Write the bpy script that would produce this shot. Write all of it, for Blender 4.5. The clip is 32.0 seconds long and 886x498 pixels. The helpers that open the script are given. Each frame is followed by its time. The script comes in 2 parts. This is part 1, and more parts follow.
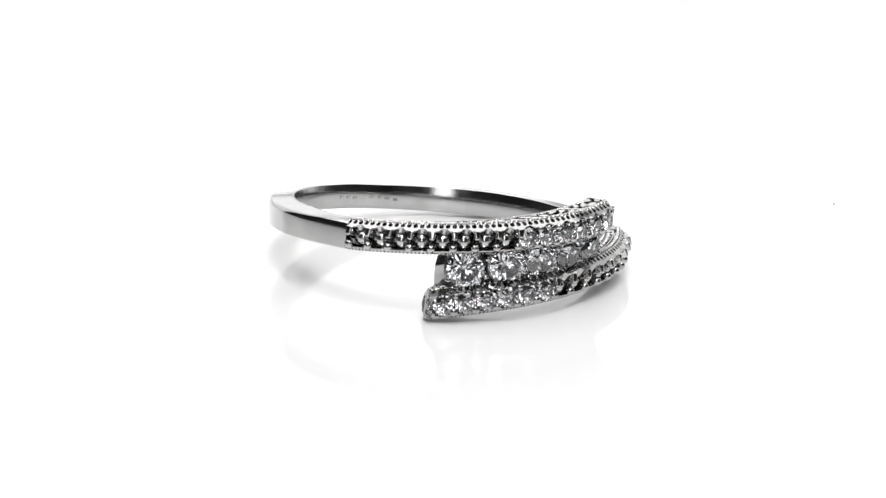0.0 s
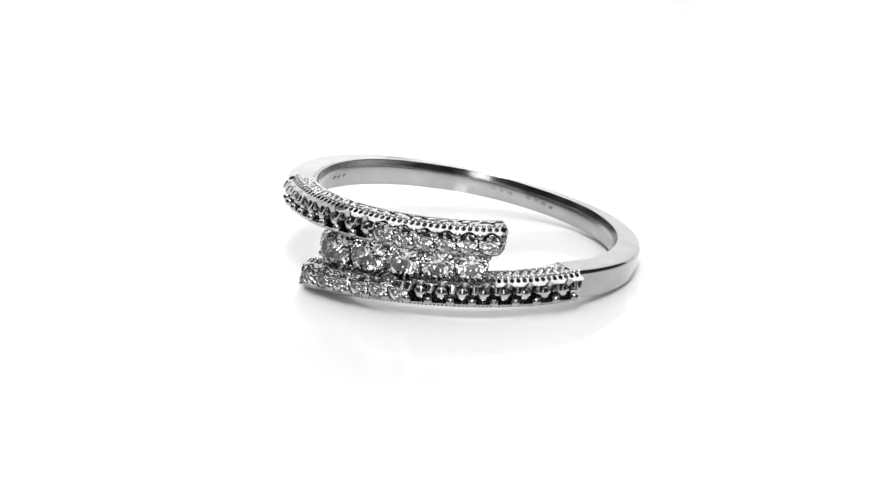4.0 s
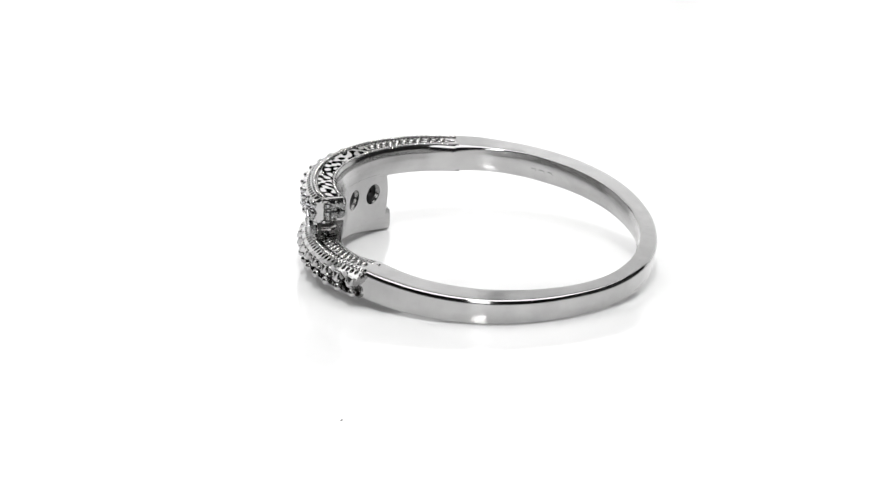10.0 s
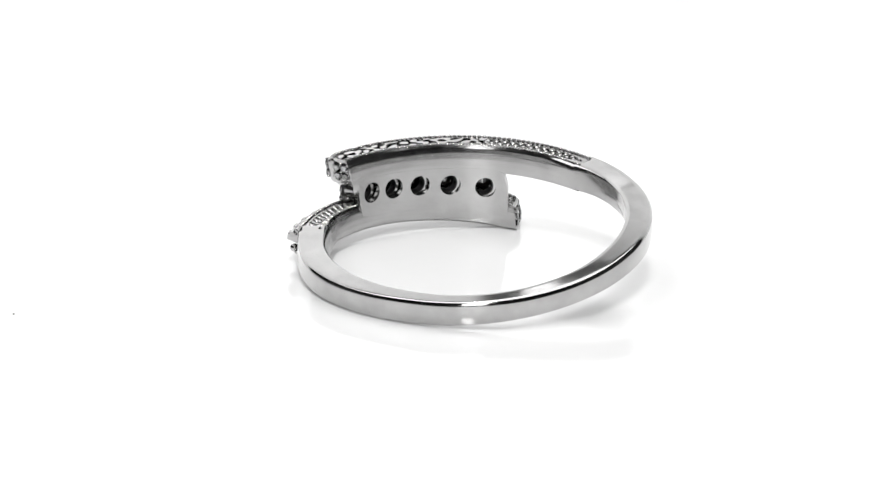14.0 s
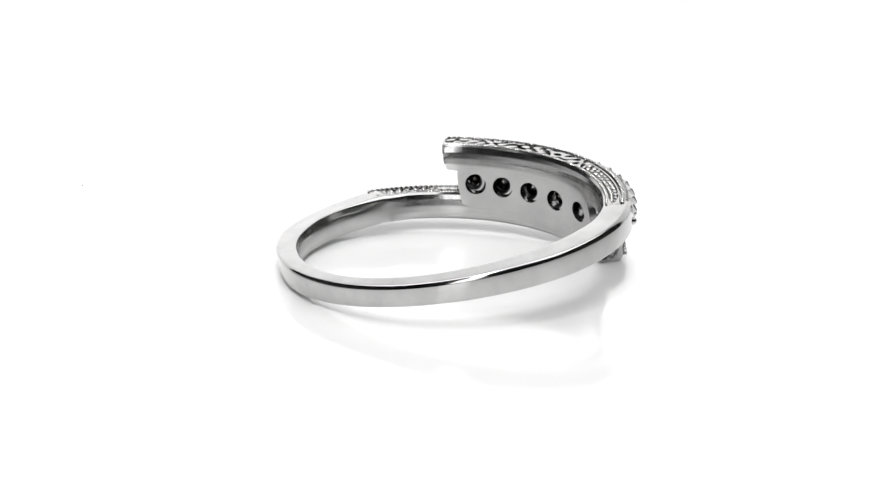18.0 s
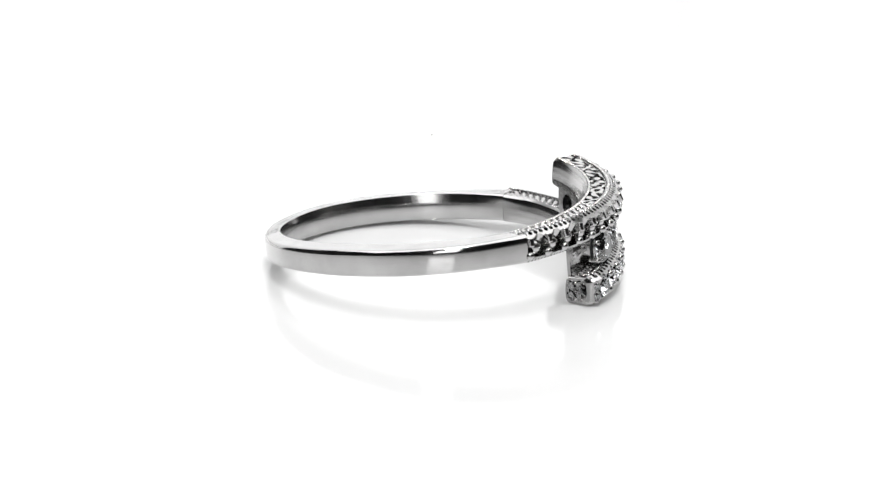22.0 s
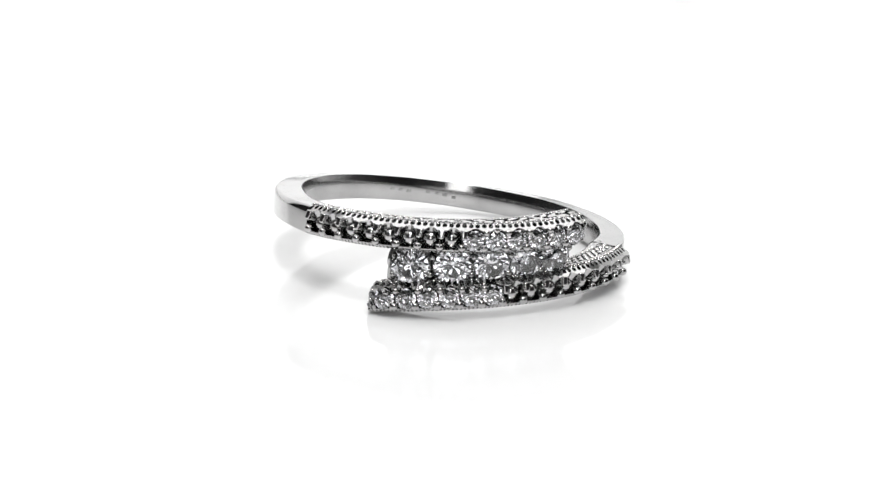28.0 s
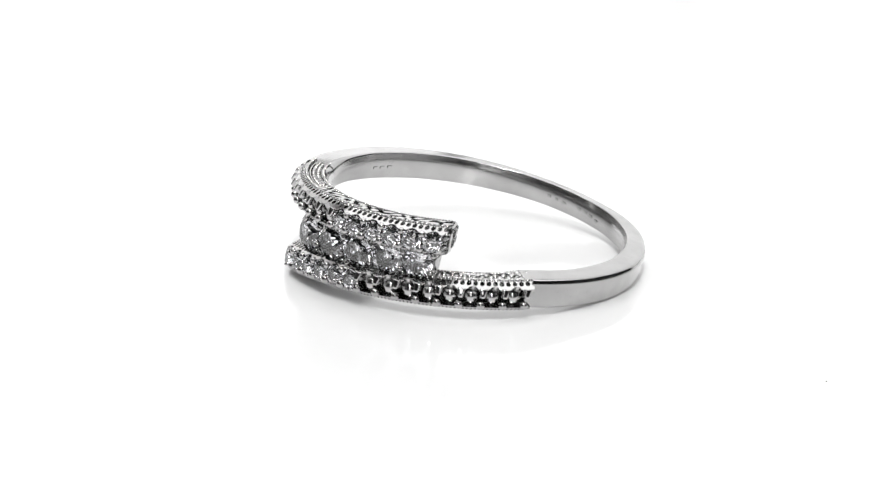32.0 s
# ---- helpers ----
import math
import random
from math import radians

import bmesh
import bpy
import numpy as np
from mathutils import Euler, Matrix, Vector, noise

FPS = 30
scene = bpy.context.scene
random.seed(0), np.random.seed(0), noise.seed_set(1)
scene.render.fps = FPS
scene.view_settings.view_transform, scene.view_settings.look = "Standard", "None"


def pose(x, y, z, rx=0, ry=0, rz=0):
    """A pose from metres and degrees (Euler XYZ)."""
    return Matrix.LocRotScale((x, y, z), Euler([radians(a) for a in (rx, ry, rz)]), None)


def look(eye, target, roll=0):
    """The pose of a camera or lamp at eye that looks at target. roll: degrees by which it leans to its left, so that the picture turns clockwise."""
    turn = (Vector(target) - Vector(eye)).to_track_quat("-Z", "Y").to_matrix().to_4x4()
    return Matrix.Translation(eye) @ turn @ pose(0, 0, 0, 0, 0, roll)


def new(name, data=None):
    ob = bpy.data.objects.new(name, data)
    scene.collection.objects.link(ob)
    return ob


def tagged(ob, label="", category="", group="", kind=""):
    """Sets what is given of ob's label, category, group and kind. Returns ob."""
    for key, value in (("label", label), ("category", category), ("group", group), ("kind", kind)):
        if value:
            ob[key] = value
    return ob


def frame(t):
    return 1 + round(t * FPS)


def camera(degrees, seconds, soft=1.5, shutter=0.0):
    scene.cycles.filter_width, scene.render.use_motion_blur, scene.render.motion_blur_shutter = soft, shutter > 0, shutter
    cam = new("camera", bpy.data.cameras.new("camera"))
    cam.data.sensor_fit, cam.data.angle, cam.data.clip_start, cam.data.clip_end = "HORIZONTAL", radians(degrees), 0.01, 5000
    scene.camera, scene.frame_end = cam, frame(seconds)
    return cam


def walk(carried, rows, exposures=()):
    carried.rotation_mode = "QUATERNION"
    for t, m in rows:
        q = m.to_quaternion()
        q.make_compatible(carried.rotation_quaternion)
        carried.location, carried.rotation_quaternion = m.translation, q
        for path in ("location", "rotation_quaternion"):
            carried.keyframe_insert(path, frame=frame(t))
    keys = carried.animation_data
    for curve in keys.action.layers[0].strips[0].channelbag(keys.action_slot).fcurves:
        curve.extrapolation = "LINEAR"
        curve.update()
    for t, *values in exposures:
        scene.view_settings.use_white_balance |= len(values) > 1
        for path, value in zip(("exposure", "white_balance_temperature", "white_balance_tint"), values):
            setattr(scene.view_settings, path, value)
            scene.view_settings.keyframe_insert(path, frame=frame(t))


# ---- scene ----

MM = 0.001
SECONDS = 32.0
TURN = -13.5780  # degrees a second, clockwise from above

# ---- camera ----
cam = camera(10.2, SECONDS, soft=1.35)
EYE = Vector((0.0, -0.265, 0.0869))
PITCH, PAN, ROLL = 17.946, 0.2058, 1.5765
AIM = EYE + 0.28 * Vector((-math.sin(radians(PAN)) * math.cos(radians(PITCH)),
                           math.cos(radians(PAN)) * math.cos(radians(PITCH)), -math.sin(radians(PITCH))))
walk(cam, [(0.0, look(EYE, AIM, ROLL)), (SECONDS, look(EYE, AIM, ROLL))], exposures=[(0.0, 0.0), (SECONDS, 0.0)])


# ---- world and lamps ----
world = bpy.data.worlds.new("studio")
scene.world = world
world.use_nodes = True
world.node_tree.nodes["Background"].inputs["Color"].default_value = (0.9, 0.95, 1.0, 1)
world.node_tree.nodes["Background"].inputs["Strength"].default_value = 0.15


def area_lamp(name, eye, target, wide, high, watts, colour=(1, 1, 1)):
    lamp = bpy.data.lights.new(name, "AREA")
    lamp.shape, lamp.size, lamp.size_y, lamp.energy, lamp.color = "RECTANGLE", wide, high, watts, colour
    ob = new(name, lamp)
    ob.matrix_world = look(eye, target)
    return ob


area_lamp("back_softbox_lamp", (-0.45, 0.74, 0.39), (-0.45, 0.0, 0.39), 0.98, 0.78, 2.3)
# unseen dimmer panel at the back right, added to grade the ring's top reflections
area_lamp("back_right_fill_lamp", (0.50, 0.74, 0.39), (0.50, 0.0, 0.39), 0.90, 0.78, 1.62)
area_lamp("overhead_softbox_lamp", (0.0, 0.12, 0.80), (0, 0.12, 0), 1.5, 0.95, 9.6)
area_lamp("front_lamp", (0.0, -0.20, 0.46), (0, 0, 0.01), 0.09, 0.09, 0.80).data.shape = "ELLIPSE"
area_lamp("slim_front_lamp", (0.0, -0.57, 0.27), (0, 0, 0.01), 0.17, 0.40, 0.53)
# unseen fill lamp added to make the stones sparkle
area_lamp("sparkle_fill_lamp", (0.0, -0.42, 0.52), (0, 0, 0.01), 0.08, 0.08, 0.70).data.shape = "ELLIPSE"


# ---- materials ----
def material(name):
    m = bpy.data.materials.new(name)
    m.use_nodes = True
    return m, m.node_tree, m.node_tree.nodes["Principled BSDF"]


def noise_node(tree, scale, detail=3.0, rough=0.55):
    co = tree.nodes.new("ShaderNodeTexCoord")
    n = tree.nodes.new("ShaderNodeTexNoise")
    n.inputs["Scale"].default_value, n.inputs["Detail"].default_value, n.inputs["Roughness"].default_value = scale, detail, rough
    tree.links.new(co.outputs["Object"], n.inputs["Vector"])
    return n


def ramp(tree, source, a, b, lo=0.3, hi=0.7):
    r = tree.nodes.new("ShaderNodeMapRange")
    r.inputs["From Min"].default_value, r.inputs["From Max"].default_value = lo, hi
    r.inputs["To Min"].default_value, r.inputs["To Max"].default_value = a, b
    tree.links.new(source, r.inputs["Value"])
    return r.outputs["Result"]


def bump(tree, bsdf, height, strength, distance):
    b = tree.nodes.new("ShaderNodeBump")
    b.inputs["Strength"].default_value, b.inputs["Distance"].default_value = strength, distance
    tree.links.new(height, b.inputs["Height"])
    tree.links.new(b.outputs["Normal"], bsdf.inputs["Normal"])


def metal(name, colour, rough_lo, rough_hi, ripple):
    m, tree, p = material(name)
    p.inputs["Base Color"].default_value = (*colour, 1)
    p.inputs["Metallic"].default_value = 1.0
    smudge = noise_node(tree, 520.0, 6.0, 0.62)
    tint = tree.nodes.new("ShaderNodeMix")
    tint.data_type = "RGBA"
    tree.links.new(ramp(tree, smudge.outputs["Fac"], 0.0, 1.0), tint.inputs["Factor"])
    tint.inputs["A"].default_value = (colour[0] * 0.90, colour[1] * 0.90, colour[2] * 0.90, 1)
    tint.inputs["B"].default_value = (colour[0] * 1.10, colour[1] * 1.10, colour[2] * 1.10, 1)
    tree.links.new(tint.outputs["Result"], p.inputs["Base Color"])
    fine = noise_node(tree, 2600.0, 4.0)
    tree.links.new(ramp(tree, fine.outputs["Fac"], rough_lo, rough_hi), p.inputs["Roughness"])
    wave = noise_node(tree, 420.0, 3.0, 0.6)
    bump(tree, p, wave.outputs["Fac"], ripple, 0.00004)
    return m


POLISHED = metal("polished_white_gold", (0.49, 0.487, 0.485), 0.07, 0.12, 0.10)
CARVED = metal("carved_white_gold", (0.46, 0.457, 0.455), 0.07, 0.14, 0.15)
SATIN = metal("satin_white_gold", (0.47, 0.467, 0.465), 0.13, 0.21, 0.25)


def stone_material():
    m, tree, p = material("colourless_stone")
    p.inputs["Base Color"].default_value = (0.97, 0.98, 1.0, 1)
    p.inputs["Roughness"].default_value = 0.0
    p.inputs["IOR"].default_value = 2.1
    p.inputs["Transmission Weight"].default_value = 1.0
    return m


STONE = stone_material()
# near-black metal: shade inside the plate's holes, put into the colour
SHADE_METAL = metal("hole_shade_metal", (0.07, 0.07, 0.07), 0.25, 0.45, 0.2)
# added mirror that brightens the stones in place of their own inner reflections
STONE_MIRROR = metal("internal_reflection_mirror", (0.93, 0.93, 0.94), 0.02, 0.05, 0.0)


def acrylic_material(name, colour, rough):
    m, tree, p = material(name)
    p.inputs["Base Color"].default_value = (*colour, 1)
    p.inputs["IOR"].default_value = 1.58
    n = noise_node(tree, 90.0, 4.0)
    tree.links.new(ramp(tree, n.outputs["Fac"], rough, rough * 1.8), p.inputs["Roughness"])
    w = noise_node(tree, 420.0, 4.0, 0.6)
    bump(tree, p, w.outputs["Fac"], 0.05, 0.00018)
    return m


def glowing_acrylic_material():
    """Opal acrylic; a faint even glow is added to whiten it and lift shadows."""
    m = acrylic_material("glowing_opal_acrylic", (0.77, 0.77, 0.77), 0.06)
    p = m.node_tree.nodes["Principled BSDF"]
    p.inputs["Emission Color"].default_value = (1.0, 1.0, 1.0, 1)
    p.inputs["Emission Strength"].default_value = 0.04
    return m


OPAL = glowing_acrylic_material()


def plaster_material(name, colour):
    m, tree, p = material(name)
    p.inputs["Base Color"].default_value = (*colour, 1)
    p.inputs["Roughness"].default_value = 0.85
    n = noise_node(tree, 40.0, 5.0)
    bump(tree, p, n.outputs["Fac"], 0.2, 0.002)
    return m


WHITE_WALL = plaster_material("white_wall_paint", (0.82, 0.82, 0.82))
# unseen wall and ceiling tones, kept dark so the metal's reflections stay dark
DARK_WALL = plaster_material("dark_wall_paint", (0.02, 0.02, 0.021))
GREY_WALL = plaster_material("grey_wall_paint", (0.045, 0.045, 0.045))
GREY_CEILING = plaster_material("grey_ceiling_paint", (0.05, 0.05, 0.05))
DUST = plaster_material("grey_dust", (0.22, 0.21, 0.2))


# ---- mesh helpers ----
def mesh_from(name, verts, faces, mat, smooth=None):
    me = bpy.data.meshes.new(name)
    me.from_pydata([tuple(v) for v in verts], [], [tuple(f) for f in faces])
    me.materials.append(mat)
    me.validate()
    if smooth is not None:
        me.polygons.foreach_set("use_smooth", [True] * len(me.polygons))
        me.set_sharp_from_angle(angle=radians(smooth))
    me.update()
    return me


def part(name, data, parent, label="", m=None):
    """One mesh object under a thing or under a part."""
    ob = new(name, data)
    ob.parent = parent
    if m is not None:
        ob.matrix_local = m
    return tagged(ob, label)


def box_mesh(name, lo, hi, mat, bevel=0.0):
    bm = bmesh.new()
    bmesh.ops.create_cube(bm, size=1.0)
    for v in bm.verts:
        v.co = Vector([(lo[i] + hi[i]) / 2 + v.co[i] * (hi[i] - lo[i]) for i in range(3)])
    if bevel:
        bmesh.ops.bevel(bm, geom=bm.edges[:], offset=bevel, segments=2, affect="EDGES")
    me = bpy.data.meshes.new(name)
    bm.to_mesh(me)
    bm.free()
    me.materials.append(mat)
    return me


# ---- the studio ----
tagged(new("floor", box_mesh("floor", (-1.4, -1.4, -0.90), (1.4, 1.4, -0.80), GREY_CEILING)), "plain grey studio floor", "floor", kind="structure")
tagged(new("wall_north", box_mesh("wall_north", (-1.5, 1.0, -0.80), (1.5, 1.1, 1.6), WHITE_WALL)), "plain white studio wall", "wall", kind="structure")
tagged(new("wall_south", box_mesh("wall_south", (-1.5, -1.5, -0.80), (1.5, -1.4, 1.6), DARK_WALL)), "plain dark studio wall", "wall", kind="structure")
tagged(new("wall_east", box_mesh("wall_east", (1.4, -1.4, -0.80), (1.5, 1.0, 1.6), GREY_WALL)), "plain grey studio wall", "wall", kind="structure")
tagged(new("wall_west", box_mesh("wall_west", (-1.5, -1.4, -0.80), (-1.4, 1.0, 1.6), GREY_WALL)), "plain grey studio wall", "wall", kind="structure")
tagged(new("ceiling", box_mesh("ceiling", (-1.5, -1.5, 1.6), (1.5, 1.1, 1.7), GREY_CEILING)), "plain dark grey studio ceiling", "ceiling", kind="structure")


def white_table():
    thing = tagged(new("table"), "white glossy opal table under the turntable, with a faint added glow", "table")
    thing.location = (0, -0.15, -0.80)
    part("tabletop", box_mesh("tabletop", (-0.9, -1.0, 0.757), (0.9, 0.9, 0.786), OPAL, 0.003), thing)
    leg = box_mesh("table_leg", (-0.025, -0.025, 0.0), (0.025, 0.025, 0.757), WHITE_WALL, 0.002)
    for x in (-0.82, 0.82):
        for y in (-0.92, 0.82):
            part("leg", leg, thing, m=pose(x, y, 0))


def disc_mesh(name, radius, lo, hi, mat):
    seg, prof = 96, [(0.0, lo), (radius - 0.001, lo), (radius, lo + 0.001), (radius, hi - 0.001), (radius - 0.001, hi), (0.0, hi)]
    verts, faces = [(0, 0, lo), (0, 0, hi)], []
    for r, z in prof[1:-1]:
        verts += [(r * math.cos(2 * math.pi * i / seg), r * math.sin(2 * math.pi * i / seg), z) for i in range(seg)]
    for i in range(seg):
        j = (i + 1) % seg
        faces.append((0, 2 + j, 2 + i))
        for k in range(3):
            a, b = 2 + k * seg, 2 + (k + 1) * seg
            faces.append((a + i, a + j, b + j, b + i))
        a = 2 + 3 * seg
        faces.append((a + i, a + j, 1))
    return mesh_from(name, verts, faces, mat, 40)


def display_turntable():
    thing = tagged(new("turntable"), "round white glossy opal turntable with a faint added glow", "turntable")
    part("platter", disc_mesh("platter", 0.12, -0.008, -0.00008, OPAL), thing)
    part("base", disc_mesh("turntable_base", 0.09, -0.014, -0.008, WHITE_WALL), thing, "plain white plastic base")
    return thing


def dust_speck():
    rng = random.Random(5)
    bm = bmesh.new()
    bmesh.ops.create_icosphere(bm, subdivisions=2, radius=1.0)
    for v in bm.verts:
        v.co = Vector((v.co.x * 0.085, v.co.y * 0.04, (v.co.z + 1) * 0.03)) * MM * rng.uniform(0.7, 1.2)
    me = bpy.data.meshes.new("dust_speck")
    bm.to_mesh(me)
    bm.free()
    me.materials.append(DUST)
    return tagged(new("dust_speck", me), "tiny grey speck of dust on the white turntable", "dust")


# ---- the ring ----
# Its own space: angle about the finger's axis (0 at the middle of the head), radius and height along the axis, in millimetres.
TILT = Vector((0.09464582, 0.14171302, 1.0)).normalized()
LEAN = Vector((0, 0, 1)).rotation_difference(TILT).to_matrix()
CENTRE = Vector((-1.1998, 1.1260, 2.098))
HEAD = -61.5


def ring_point(a, r, h):
    w = radians(a + HEAD)
    return (CENTRE + LEAN @ Vector((r * math.cos(w), r * math.sin(w), h))) * MM


def ring_pose(a, r, h, spin=0.0):
    """The pose of a piece whose z points outwards from the finger's axis, y along the axis."""
    w = radians(a + HEAD)
    out = LEAN @ Vector((math.cos(w), math.sin(w), 0))
    up = LEAN @ Vector((0, 0, 1))
    side = up.cross(out)
    m = Matrix((side, up, out)).transposed().to_4x4()
    return Matrix.Translation(ring_point(a, r, h)) @ m @ pose(0, 0, 0, 0, 0, spin)


def ring_points(angles, radii, heights):
    """Many points at once, as an array."""
    w = np.radians(np.asarray(angles) + HEAD)
    q = np.stack([radii * np.cos(w), radii * np.sin(w), heights], -1)
    return (q @ np.array(LEAN).T + np.array(CENTRE)) * MM


def upper_line(a):
    return 1.58 + 0.0232 * a + 0.00005 * a * a


def lower_line(a):
    return -1.57 + 0.0345 * a - 0.00011 * a * a


BAND_A = [62.0, 69, 77, 96, 115, 135, 156, 177, 199, 221, 242, 263, 284, 292, 301.5]
BAND_TOP = [0.97, 0.97, 0.95, 0.95, 0.95, 0.87, 0.67, 0.50, 0.48, 0.56, 0.67, 0.74, 0.88, 1.02, 1.14]
BAND_LOW = [-0.60, -0.60, -0.60, -0.54, -0.53, -0.61, -0.74, -0.80, -0.80, -0.78, -0.76, -0.71, -0.56, -0.48, -0.43]
BAND_OUT = [10.30, 10.24, 10.18, 10.08, 9.90, 9.62, 9.50, 9.38, 9.34, 9.42, 9.62, 9.88, 10.12, 10.20, 10.24]
BAND_IN = [8.34, 8.34, 8.40, 8.48, 8.49, 8.47, 8.48, 8.38, 8.24, 8.10, 8.16, 8.30, 8.46, 8.52, 8.53]


def smooth_table(xs, ys, n):
    """A table drawn as a smooth line over n even steps."""
    x = np.linspace(xs[0], xs[-1], n)
    y = np.interp(x, xs, ys)
    k = np.hanning(25)
    k /= k.sum()
    pad = np.concatenate([2 * y[0] - y[12:0:-1], y, 2 * y[-1] - y[-2:-14:-1]])
    return x, np.convolve(pad, k, "valid")


def band_mesh():
    n = 300
    a, top = smooth_table(BAND_A, BAND_TOP, n)
    low, out, inn = (smooth_table(BAND_A, t, n)[1] for t in (BAND_LOW, BAND_OUT, BAND_IN))
    # the section: four rounded corners, a crowned inner face; the upper outer corner widens towards the set bars
    verts, turn, flat = [], 6, 6
    rows = 4 * (turn + 1) + 4 * (flat - 1)
    for i in range(n):
        start, end = max(1 - (a[i] - a[0]) / 45.0, 0.0), max(1 - (a[-1] - a[i]) / 45.0, 0.0)
        near = max(start, end)
        wide = 0.85 + 0.40 * end * end  # the size of the outer upper facet
        rise = (0.04 + 0.13 * step(a[i], 140.0, 195.0)) * min(1.0, 1.6 * (1 - near))  # the top slopes up towards the finger
        bow = 0.15 * min(1.0, 2.5 * (1 - near))
        hole = inn[i] + bow
        corners = [(out[i] - 0.06, low[i], -90, 0.12, 0.02), (out[i] + 0.05 - 0.22 * min(1.0, 1.5 * start), top[i], 0, wide, 0.0), (hole - 0.03 * bow / 0.15, top[i] + rise, 90, 0.06 + 0.30 * near ** 3, -bow), (hole + 0.03 * bow / 0.15, low[i], 180, 0.14, 0.0)]
        arcs = []
        for k, (r, h, begin, rad, crown) in enumerate(corners):
            if k == 1:
                edge = [(0.0, 0.0)]
                for lean, long in ((5, 0.03), (14, 0.07), (23, 0.08), (32, 0.08), (42, 0.06), (68, 0.05)):
                    edge.append((edge[-1][0] - rad * long * math.sin(radians(lean)), edge[-1][1] + rad * long * math.cos(radians(lean))))
                arcs.append([(r + x, h - edge[-1][1] + y) for x, y in edge])
                continue
            cr = r - rad if k < 2 else r + rad
            ch = h + rad if k in (0, 3) else h - rad
            arcs.append([(cr + rad * math.cos(radians(begin + 90 * j / turn)), ch + rad * math.sin(radians(begin + 90 * j / turn))) for j in range(turn + 1)])
        for k in range(4):
            verts += [(a[i], r, h) for r, h in arcs[k]]
            (r0, h0), (r1, h1) = arcs[k][-1], arcs[(k + 1) % 4][0]
            for j in range(1, flat):
                t = j / flat
                verts.append((a[i], r0 + (r1 - r0) * t + corners[k][4] * 4 * t * (1 - t), h0 + (h1 - h0) * t))
    q = np.array(verts)
    pts = ring_points(q[:, 0], q[:, 1], q[:, 2])
    faces = [(i * rows + k, i * rows + (k + 1) % rows, (i + 1) * rows + (k + 1) % rows, (i + 1) * rows + k)
             for i in range(n - 1) for k in range(rows)]
    faces += [tuple(reversed(range(rows))), tuple((n - 1) * rows + k for k in range(rows))]
    me = mesh_from("band", pts, faces, POLISHED, 50)
    me.materials.append(SATIN)
    first = 3 * (turn + 1) + 2 * (flat - 1) - 2
    for q in me.polygons[: (n - 1) * rows]:
        if first <= q.index % rows < first + flat + 3:
            q.material_index = 1  # the inside is less polished
    return me


def step(x, a, b):
    t = np.clip((x - a) / (b - a), 0, 1)
    return t * t * (3 - 2 * t)


def upper_radius(a):
    return 10.55 + 0.0022 * a - 0.000047 * a * a


def lower_radius(a):
    return 10.55 + 0.08 * step(a, 20.0, 50.0)


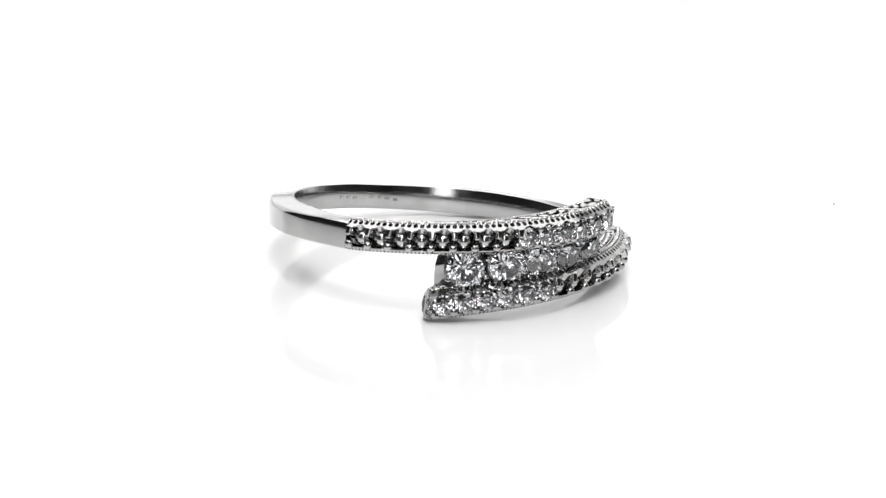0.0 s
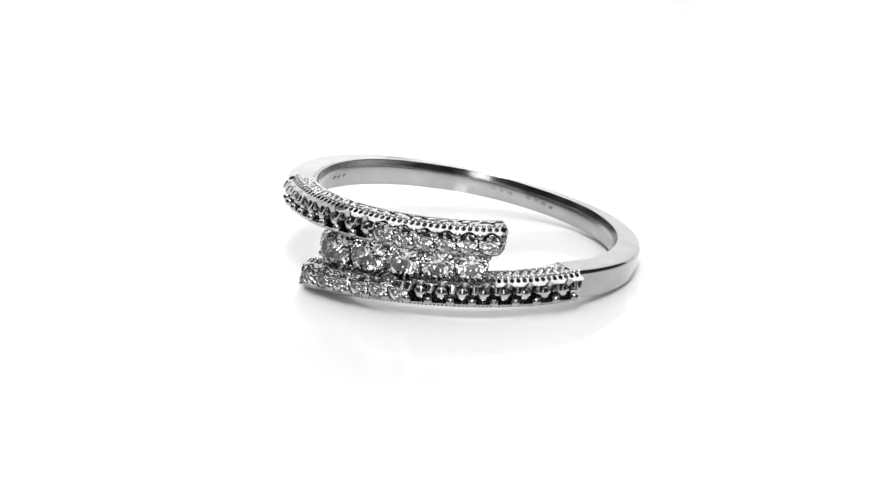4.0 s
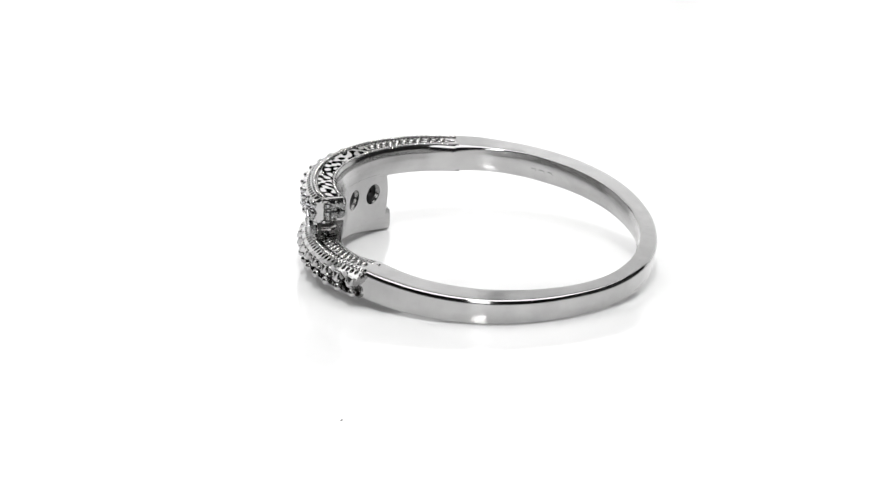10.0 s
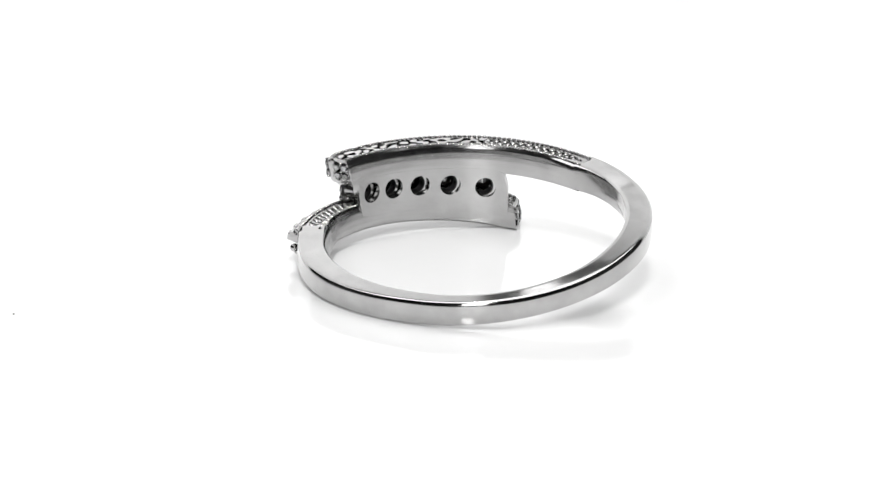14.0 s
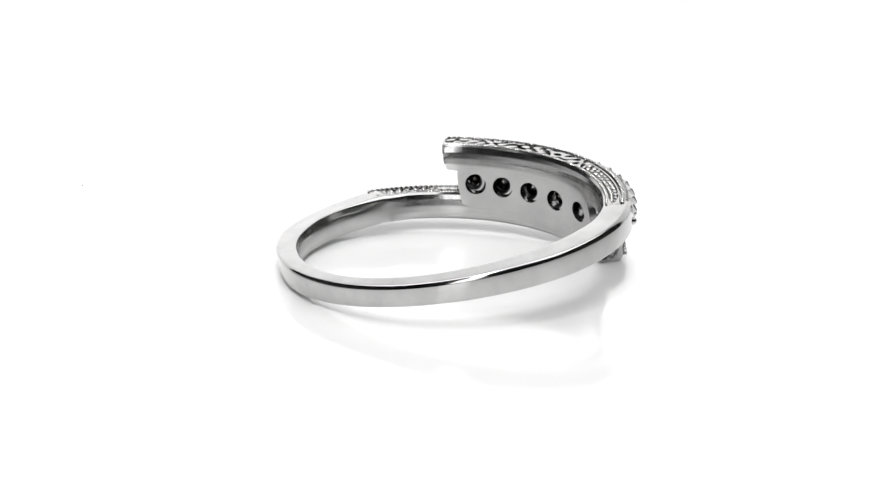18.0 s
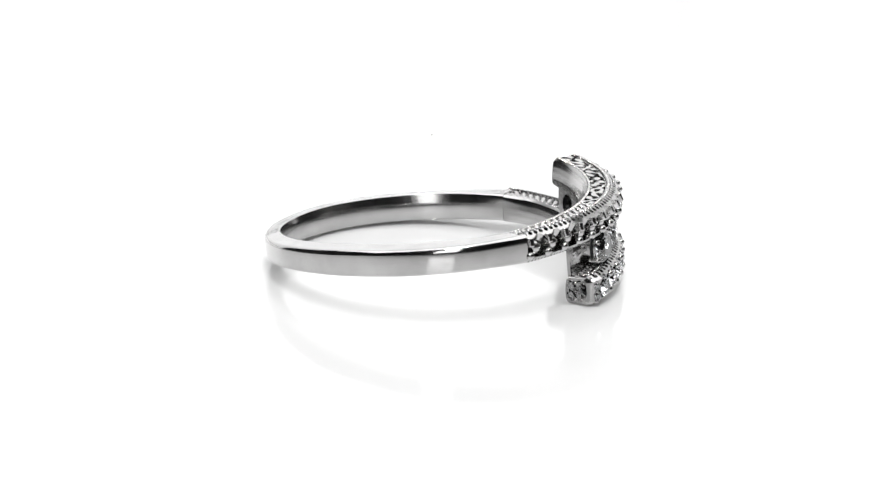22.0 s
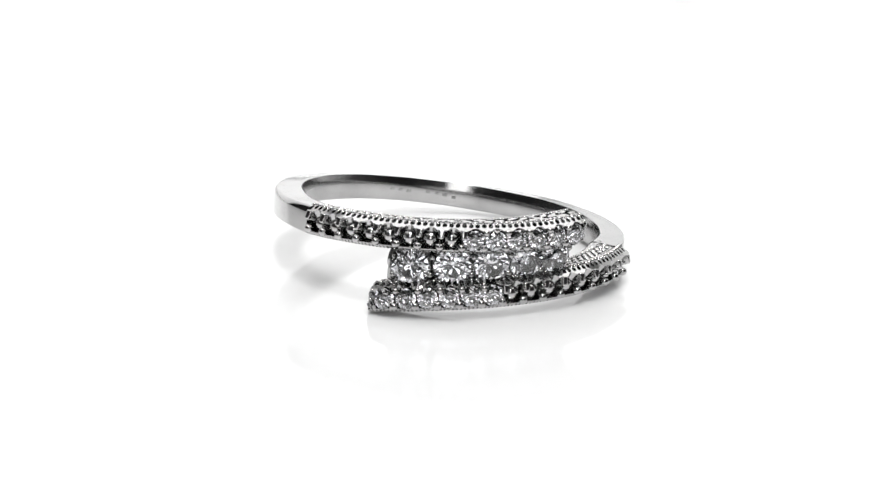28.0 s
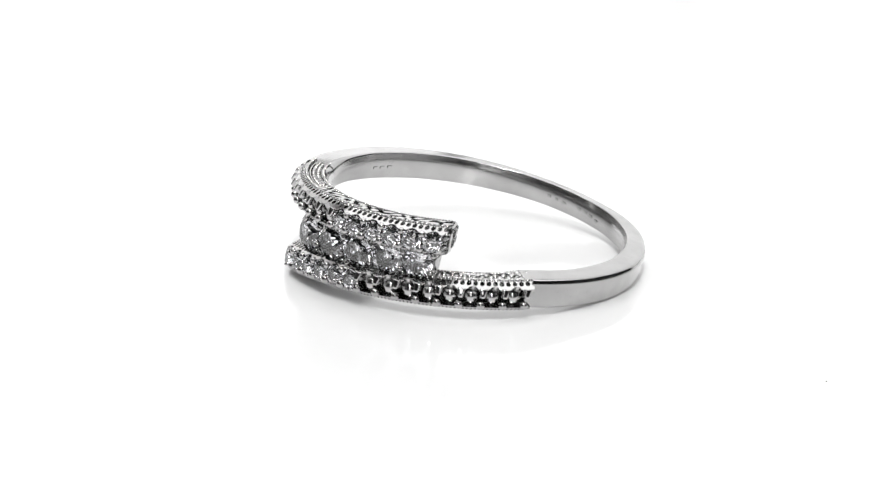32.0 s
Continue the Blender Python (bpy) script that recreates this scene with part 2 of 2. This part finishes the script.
def bar_mesh(name, line, radius, a0, a1, cells, stones, free, change):
    """One set bar of the head: a swept bar with round seats, milgrain edges and a worked side.
    The side is a channel of grains up to the angle 'change' and scroll work past it."""
    n = 900
    sec = []  # r, h, outward r, outward h, side

    def run(r0, h0, r1, h1, count, side):
        d = math.hypot(r1 - r0, h1 - h0)
        nr, nh = (h1 - h0) / d, -(r1 - r0) / d
        for k in range(count):
            s = k / count
            sec.append((r0 + (r1 - r0) * s, h0 + (h1 - h0) * s, nr, nh, side))

    under = 8.74 if free < 0 else 8.52
    run(under, -0.80, 10.02, -0.80, 12, 0)
    run(10.02, -0.80, 10.22, -0.80, 8, 0)
    run(10.22, -0.80, 10.30, -0.70, 6, 5)
    run(10.30, -0.70, 10.45, 0.50, 46, 1)
    run(10.45, 0.50, 10.06, 0.78, 26, 2)
    run(10.06, 0.78, 8.80, 0.76, 80, 3)
    if free > 0:
        run(8.80, 0.76, 8.68, 0.60, 4, 4)
        run(8.68, 0.60, 8.60, 0.30, 5, 4)
        run(8.60, 0.30, 8.545, -0.06, 5, 4)
        run(8.545, -0.06, 8.52, -0.44, 5, 6)
    else:
        run(8.80, 0.76, 8.62, 0.66, 4, 4)
        run(8.62, 0.66, 8.555, 0.38, 5, 4)
        run(8.555, 0.38, 8.52, 0.0, 5, 6)
    if free < 0:
        run(8.52, 0.0, 8.53, -0.40, 4, 6)
        run(8.53, -0.40, 8.60, -0.66, 4, 6)
        run(8.60, -0.66, under, -0.80, 4, 6)
    else:
        run(8.52, -0.44, 8.52, -0.80, 5, 6)
    sec = np.array(sec)
    ang = np.linspace(a0, a1, n)
    A, R = np.meshgrid(ang, sec[:, 0], indexing="ij")
    H0 = np.broadcast_to(sec[:, 1], A.shape)
    side = np.broadcast_to(sec[:, 4], A.shape)
    D = np.zeros(A.shape)
    X = np.radians(A) * 10.4  # along the bar

    def wave(pitch, shift=0.0):
        return (np.mod(X / pitch + shift, 1.0) - 0.5) * pitch

    def on(*which):
        return np.isin(side, which)

    # an open channel for beads and stones, whose upper wall is scalloped round each of them
    open_run = step(np.abs(A - free), 3.6, 3.9)  # the free end is solid
    D = np.where(on(1), -0.90 * step(H0, -0.64, -0.60) * (1 - step(H0, 0.22, 0.30)) * open_run, D)
    for i, c in enumerate(cells):
        tall, wide = (0.90, 0.58) if i in stones else (0.74, 0.48)
        dist = np.hypot(X - math.radians(c) * 10.4, (H0 + 0.08) * np.where(H0 > -0.08, tall, 1.0))
        D = np.where(on(1, 2, 5), np.minimum(D, np.where(on(1), -0.90, -0.60) * (1 - step(dist, wide, wide + 0.03))), D)
    # a row of drilled dots along the shoulder above the scallops
    D = D - np.where(on(2), (0.34 + 0.16 * np.sin(9.7 * X) * np.sin(4.1 * X)) * (1 - step(np.hypot(wave(0.36), (R - 10.17) * 1.1), 0.105, 0.125)), 0)

    # milgrain along the foot of the bar
    x = wave(0.22)
    D = D + np.where(on(0), np.sqrt(np.clip(1 - (x * x + (R - 10.13) ** 2) / 0.095 ** 2, 0, 1)) * 0.06, 0)
    D = D - np.where(on(5), 0.05 * (1 - step(np.abs(x), 0.02, 0.05)), 0)

    # the worked side: smooth rails, and between them either a channel of grains or pierced scrolls
    bend = 0.55 * np.abs(R - 9.32)
    scroll = step(X - math.radians(change) * 10.4 + bend, -0.02, 0.02)
    bar = 1 - step(np.abs(X - math.radians(change) * 10.4 + bend), 0.06, 0.10)
    narrow = np.clip(np.abs(A - (a0 + a1 - free)) / 6.0, 0.05, 1)
    low, high = 9.32 - 0.30 * narrow, 9.32 + 0.30 * narrow
    inside = step(R, low - 0.03, low + 0.03) * (1 - step(R, high - 0.03, high + 0.03))
    ends = 1 - step(np.abs(A - free), 0.8, 0.9)
    # channel of grains in two staggered rows
    relief = -0.26 * inside
    for shift, r in ((0.0, 9.19), (0.5, 9.45)):
        px = wave(0.52, shift)
        grain = np.sqrt(np.clip(1 - (px ** 2 + (R - r) ** 2) / 0.20 ** 2, 0, 1)) * 0.31
        relief = np.where(inside > 0.5, np.maximum(relief, -0.26 + grain), relief)
    relief -= 0.16 * (1 - step(np.abs(R - 9.76), 0.03, 0.06)) * narrow
    # scrolls: uneven winding tendrils with drops of open work between
    lace = -0.55 * step(R, 8.96, 9.01) * (1 - step(R, 9.68, 9.73))
    deep = lace < -0.2
    turn = 2 * math.pi
    field = np.sin(turn * X / 1.15 + 1.3 * np.sin(turn * X / 3.7) + 2.2 * (R - 9.35)) * np.cos(turn * (R - 9.36) / 0.60 + 1.2 * np.sin(turn * X / 2.3))
    field += 0.30 * np.sin(turn * X / 0.71 + 7.0 * R)
    lace = np.where(deep, -0.55 + 0.57 * step(field, -0.20, -0.02), lace)
    pearls = np.sqrt(np.clip(1 - (wave(0.30, 0.5) ** 2 + (R - 9.90) ** 2) / 0.13 ** 2, 0, 1)) * 0.12
    relief += pearls
    lace += pearls - 0.06 * (1 - step(np.abs(R - 9.76), 0.02, 0.05))
    relief = np.where(scroll > 0.5, lace, relief)
    relief = np.maximum(relief, np.where(deep | (inside > 0.5), 0.02 * bar - 0.55 * (1 - bar), relief))
    fringe = np.sqrt(np.clip(1 - (wave(0.20) ** 2 + (R - 8.88) ** 2) / 0.085 ** 2, 0, 1)) * 0.07
    relief += fringe
    D = D + np.where(on(3), relief * (1 - ends), 0)

    # the free end rounds off outwards
    tip = np.clip(np.abs(ang - free) / 4.0, 0, 1)
    drop = (0.85 if free > 0 else 0.65) * (1 - np.sqrt(1 - (1 - tip) ** 2))
    outer = np.clip((R - 8.9) / 1.5, 0, 1)
    RR = R + D * sec[:, 2] - drop[:, None] * outer + (radius(ang) - 10.45)[:, None] * outer
    # the inner side runs smoothly into the band
    lift = 0.14 if free < 0 else 0.04
    over = np.clip(H0 - (0.28 + lift), 0, 0.3799)
    plain = (8.53 if free > 0 else 8.35) + 0.38 - np.sqrt(0.38 ** 2 - over ** 2)
    fade = 1 - step(np.abs(ang - (a0 + a1 - free)), 1.0, 16.0)
    RR = np.where(np.isin(side, (4, 6)), RR + (plain - RR) * fade[:, None], RR)
    # where the bar runs into the band it lies just inside it
    lap = 1.7 if free > 0 else 2.4
    sunk = (1 - step(np.abs(ang - (a0 + a1 - free)), lap - 0.5, lap))[:, None]
    RR = np.where(np.isin(side, (4, 6)), RR + 0.07 * sunk, RR)
    H0 = H0 * (1 - 0.16 * drop[:, None]) + np.where(side == 0, 0.04 * sunk, 0)
    HH = H0 + D * sec[:, 3] + line(ang)[:, None]
    rows = len(sec)
    pts = ring_points(A.ravel(), RR.ravel(), HH.ravel())
    k = np.arange(rows)
    base = (np.arange(n - 1) * rows)[:, None]
    a, b = base + k, base + (k + 1) % rows
    faces = np.stack([a, b, b + rows, a + rows], -1).reshape(-1, 4).tolist()
    faces += [tuple(reversed(range(rows))), tuple((n - 1) * rows + q for q in range(rows))]
    me = mesh_from(name, pts, faces, CARVED, 35)
    me.materials.append(SATIN)
    inner = np.isin(sec[:, 4], (4, 6)).tolist() * (n - 1) + [False, False]
    if len(me.polygons) == len(inner):
        me.polygons.foreach_set("material_index", [int(q) for q in inner])
    return me


def brilliant_mesh(name, diameter):
    """A round brilliant cut, z up through its table, girdle at z = 0."""
    r = diameter / 2 * MM
    v, f = [], []

    def ring_of(count, rad, z, turn):
        k = len(v)
        for i in range(count):
            w = 2 * math.pi * (i + turn) / count
            v.append((r * rad * math.cos(w), r * rad * math.sin(w), r * z))
        return k

    t = ring_of(8, 0.55, 0.33, 0.0)
    c = ring_of(8, 0.80, 0.19, 0.5)
    g = ring_of(16, 1.0, 0.03, 0.0)
    b = ring_of(16, 1.0, -0.04, 0.0)
    p = ring_of(8, 0.36, -0.60, 0.5)
    k = len(v)
    v.append((0, 0, -0.87 * r))
    f.append(tuple(t + i for i in range(8)))
    for i in range(8):
        j = (i + 1) % 8
        f.append((t + i, c + i, t + j))
        f.append((t + i, c + (i - 1) % 8, g + 2 * i, c + i))
        f.append((c + i, g + 2 * i, g + 2 * i + 1))
        f.append((c + i, g + 2 * i + 1, g + (2 * i + 2) % 16))
        f.append((b + (2 * i + 1) % 16, b + 2 * i, p + i))
        f.append((b + (2 * i + 2) % 16, b + 2 * i + 1, p + i))
        f.append((b + 2 * i, p + (i - 1) % 8, k, p + i))
    for i in range(16):
        j = (i + 1) % 16
        f.append((g + i, b + i, b + j, g + j))
    me = mesh_from(name, v, f, STONE)
    me.materials.append(STONE_MIRROR)  # mirror added below the girdle, standing in for total internal reflection
    for q in me.polygons:
        if q.center.z < -0.06 * r:
            q.material_index = 1
    return me


def ball_mesh(name, radius, mat, fine=2):
    bm = bmesh.new()
    bmesh.ops.create_icosphere(bm, subdivisions=fine, radius=radius * MM)
    for q in bm.faces:
        q.smooth = True
    me = bpy.data.meshes.new(name)
    bm.to_mesh(me)
    bm.free()
    me.materials.append(mat)
    return me


def turned_mesh(name, prof, mat, seg=20, sharp=40, hollow=False):
    """A turned piece: (radius, z) from the bottom up, in millimetres."""
    v, f, m = [], [], len(prof)
    for i in range(seg):
        w = 2 * math.pi * i / seg
        v += [(r * math.cos(w) * MM, r * math.sin(w) * MM, z * MM) for r, z in prof]
    for i in range(seg):
        j = (i + 1) % seg
        f += [(i * m + k, j * m + k, j * m + k + 1, i * m + k + 1) for k in range(m - 1)]
    if not hollow:
        f += [tuple(reversed([i * m for i in range(seg)])), tuple(i * m + m - 1 for i in range(seg))]
    return mesh_from(name, v, f, mat, sharp)


STONES_D = [2.28, 2.22, 2.10, 1.98, 1.86]
STONES_A = [-19.7, -6.3, 5.8, 17.0, 27.6]


def middle(a):
    return (upper_line(a) + lower_line(a)) / 2 - 0.015


def back_plate_mesh():
    """The curved plate behind the middle row, with a round opening behind every stone."""
    edges = [-29.3] + [(STONES_A[i] + STONES_A[i + 1]) / 2 for i in range(4)] + [33.2]
    n, v, f = 40, [], []
    for cell, c in enumerate(STONES_A):
        a0, a1 = edges[cell], edges[cell + 1]
        base = len(v)
        for i in range(n):
            w = 2 * math.pi * i / n
            x, y = math.cos(w), math.sin(w)
            s = 1 / max(abs(x), abs(y))
            if (cell == 0 and x < 0) or (cell == 4 and x > 0):
                s = 1.0 + 0.65 * (s - 1.0)  # both ends are rounded
            a = c + (a1 - c) * x * s if x > 0 else c + (c - a0) * x * s
            top, low = upper_line(a) - 0.615, lower_line(a) + 0.0
            m = middle(a)
            h = m + (top - m) * y * s if y > 0 else m + (m - low) * y * s
            b = c - 1.2  # the openings lie a little off the stones
            ha, hh = b + math.degrees(0.60 * x / 8.55), middle(b) - 0.04 + 0.60 * y
            v += [(a + (ha - a) * q, 8.516, h + (hh - h) * q) for q in (0.0, 0.18, 0.36, 0.54, 0.72, 0.88)]
            v += [(ha, 8.516, hh),
                  (b + math.degrees(0.60 * x / 8.6), 8.62, hh), (b + math.degrees(0.54 * x / 8.6), 9.2, middle(b) + 0.54 * y),
                  (b + math.degrees(0.8 * x / 8.6), 9.2, middle(b) + 0.7 * y), (a, 8.95 if y > 0 else 8.70, h)]
        for i in range(n):
            j = (i + 1) % n
            for k in range(10):
                f.append((base + i * 11 + k, base + j * 11 + k, base + j * 11 + k + 1, base + i * 11 + k + 1))
            f.append((base + i * 11 + 10, base + j * 11 + 10, base + j * 11, base + i * 11))
    q = np.array(v)
    me = mesh_from("back_plate", ring_points(q[:, 0], q[:, 1], q[:, 2]), f, SATIN, 40)
    bm = bmesh.new()
    bm.from_mesh(me)
    bmesh.ops.remove_doubles(bm, verts=bm.verts[:], dist=2e-6)
    bmesh.ops.recalc_face_normals(bm, faces=bm.faces[:])
    bm.to_mesh(me)
    bm.free()
    return me


def tab_mesh(name, wide, high, deep, foot=1.0):
    """A small rounded setting tab, its face at z = 0; foot: how wide its lower end is, as a share of the upper."""
    bm = bmesh.new()
    bmesh.ops.create_cube(bm, size=1.0)
    for v in bm.verts:
        v.co = Vector((v.co.x * wide * (0.8 if v.co.z > 0 else 1.0) * (1.0 if v.co.y > 0 else foot), v.co.y * high * (0.85 if v.co.z > 0 else 1.0), (v.co.z - 0.5) * deep)) * MM
    bmesh.ops.bevel(bm, geom=bm.edges[:], offset=0.10 * MM, segments=3, affect="EDGES", profile=0.6)
    for q in bm.faces:
        q.smooth = True
    me = bpy.data.meshes.new(name)
    bm.to_mesh(me)
    bm.free()
    me.materials.append(POLISHED)
    return me


def stamp_mesh():
    """A shallow stamped bar, one millimetre square before it is scaled."""
    bm = bmesh.new()
    bmesh.ops.create_cube(bm, size=1.0)
    for v in bm.verts:
        v.co = Vector((v.co.x * MM, v.co.y * MM, v.co.z * 0.018 * MM))
    bmesh.ops.bevel(bm, geom=bm.edges[:], offset=0.006 * MM, segments=1, affect="EDGES")
    me = bpy.data.meshes.new("hallmark")
    bm.to_mesh(me)
    bm.free()
    me.materials.append(POLISHED)
    return me


def bypass_ring():
    ring = tagged(new("ring"), "white gold bypass ring with round clear stones, lying flat", "ring")
    part("band", band_mesh(), ring, "smooth polished white gold band")
    accent = brilliant_mesh("accent_stone", 1.17)
    ball = ball_mesh("bead", 0.47, POLISHED, 3)
    pearl = ball_mesh("prong", 0.25, POLISHED, 2)
    fine_grain = ball_mesh("grain", 0.10, POLISHED, 2)
    tab = tab_mesh("prong", 0.52, 0.62, 0.70, 0.6)
    bridge = tab_mesh("prong", 0.30, 0.16, 0.40)
    upper = [-54.2 + 6.58 * i for i in range(14)]
    lower = [-25.4 + 6.49 * i for i in range(14)]
    rng = random.Random(3)
    for line, radius, a0, a1, free, cells, stones, change in ((upper_line, upper_radius, -60.2, 36.8, 36.8, upper, range(8, 14), -22.0), (lower_line, lower_radius, -31.2, 64.4, -31.2, lower, range(0, 6), 90.0)):
        bar = part("set_bar", bar_mesh("set_bar", line, radius, a0, a1, cells, stones, free, change), ring, "carved bar with beads, small stones and milgrain edges")
        for i, c in enumerate(cells):
            if i in stones:
                part("accent_stone", accent, bar, "small round clear stone", ring_pose(c, radius(c) - 0.08, line(c) - 0.08, rng.uniform(0, 45)))
            else:
                part("bead", ball, bar, "polished round metal bead", ring_pose(c, radius(c) - 0.64, line(c) - 0.14))
        pitch = cells[1] - cells[0]
        for i in range(15):
            c = cells[0] - pitch / 2 + pitch * i
            if min(c - a0, a1 - c) > 1.0 and abs(c - free) > 3.0:
                if i in stones and i - 1 in stones:
                    part("prong", pearl, bar, "", ring_pose(c, radius(c), line(c) + 0.38) @ Matrix.Scale(0.8, 4))
                else:
                    part("prong", tab, bar, "", ring_pose(c, radius(c) + 0.20, line(c) + 0.30) @ pose(0, 0, 0, -18, 0, 0))
                part("prong", bridge, bar, "", ring_pose(c, radius(c) - 0.30, line(c) - 0.16))
                part("prong", pearl, bar, "", ring_pose(c, radius(c) - 0.09, line(c) - 0.49))
        out = 1 if free > 0 else -1
        for dh in (-0.34, 0.22):
            part("accent_stone", accent, bar, "tiny round clear stone", ring_pose(free - 1.7 * out, radius(free) - 0.14, line(free) + dh) @ pose(0, 0, 0, 0, 24 * out, 0) @ Matrix.Scale(0.40, 4))
        for dh in (-0.60, -0.06, 0.46):
            part("grain", fine_grain, bar, "", ring_pose(free - 1.7 * out, radius(free) - 0.16, line(free) + dh))
        if out < 0:
            part("accent_stone", accent, bar, "small round clear stone", ring_pose(free + 0.9, 9.80, line(free)) @ pose(0, 0, 0, 0, -52, 0) @ Matrix.Scale(0.85, 4))
        # the end of the bar is paved with tiny stones and grains
        for r in (8.92, 9.46):
            for dh in (-0.27, 0.25):
                part("accent_stone", accent, bar, "tiny round clear stone", ring_pose(free, r, line(free) + dh) @ pose(0, 0, 0, 0, 90 * out, 0) @ Matrix.Scale(0.56, 4))
        for r in (8.74, 9.19, 9.58):
            for dh in (-0.44, -0.01, 0.42):
                part("grain", fine_grain, bar, "", ring_pose(free, r, line(free) + dh))
    mark = stamp_mesh()
    for a, h, wide, high in ((-165.5, -0.06, 0.30, 0.34), (-169.0, -0.09, 0.24, 0.30), (-172.6, -0.12, 0.34, 0.32), (179.6, -0.06, 0.30, 0.34),
                             (176.0, -0.06, 0.26, 0.30), (172.8, -0.10, 0.34, 0.36), (169.2, -0.18, 0.30, 0.30), (-89.5, 0.12, 0.34, 0.36),
                             (-93.0, 0.10, 0.40, 0.36), (-96.5, 0.10, 0.34, 0.36)):
        r = float(np.interp(a % 360, BAND_A, BAND_IN)) - 0.018
        part("hallmark", mark, ring, "small stamped bar", ring_pose(a, r, h) @ Matrix.Diagonal((wide * 0.8, high * 0.45, 1, 1)))
    part("back_plate", back_plate_mesh(), ring, "satin curved plate pierced with five round holes")
    cup = turned_mesh("collet", [(0.56, -1.14), (0.70, -1.14), (0.76, -0.80), (0.97, -0.10), (1.00, -0.02), (0.94, 0.02), (0.84, -0.06), (0.60, -0.80), (0.56, -1.14)], CARVED, 28, hollow=True)
    claw = turned_mesh("claw", [(0.10, -0.5), (0.17, -0.4), (0.20, 0.0), (0.18, 0.10), (0.11, 0.18), (0.02, 0.21)], POLISHED, 12)
    # dark cups added under the stones so the holes behind look black
    hollow = turned_mesh("shade_cup", [(0.40, -0.80), (0.62, -0.60), (0.98, -0.12), (1.02, -0.12), (0.66, -0.66), (0.59, -0.80), (0.55, -1.12), (0.51, -1.12), (0.46, -0.86), (0.40, -0.80)], SHADE_METAL, 28, hollow=True)
    for i, c in enumerate(STONES_A):
        collet = part("collet", cup, ring, "", ring_pose(c, 9.95, middle(c)))
        collet.scale = [STONES_D[i] / 2.0] * 3
        part("shade_cup", hollow, collet, "dark cup added under the stone, standing in for shade in the holes")
        big = brilliant_mesh("centre_stone", STONES_D[i])
        part("centre_stone", big, ring, "round brilliant-cut clear stone", ring_pose(c, 10.0, middle(c), rng.uniform(0, 45)))
    gaps = [STONES_A[0] - 4.9] + [(STONES_A[i] + STONES_A[i + 1]) / 2 for i in range(4)] + [STONES_A[4] + 4.6]
    for c in gaps:
        for dh in (-0.50, 0.50):
            part("claw", claw, ring, "", ring_pose(c, 10.02, middle(c) + dh))
    return ring


white_table()
turntable = display_turntable()
ring = bypass_ring()
speck = dust_speck()


def motions():
    times = [0.5 * i for i in range(65)]
    walk(turntable, [(t, pose(0, 0, 0, 0, 0, TURN * t)) for t in times])
    walk(ring, [(t, pose(0, 0, 0, 0, 0, TURN * t)) for t in times])
    start = Matrix.Translation((0.02195, 0.01421, -0.00008))
    walk(speck, [(0.25 * i, pose(0, 0, 0, 0, 0, TURN * 0.25 * i) @ start) for i in range(129)])


motions()
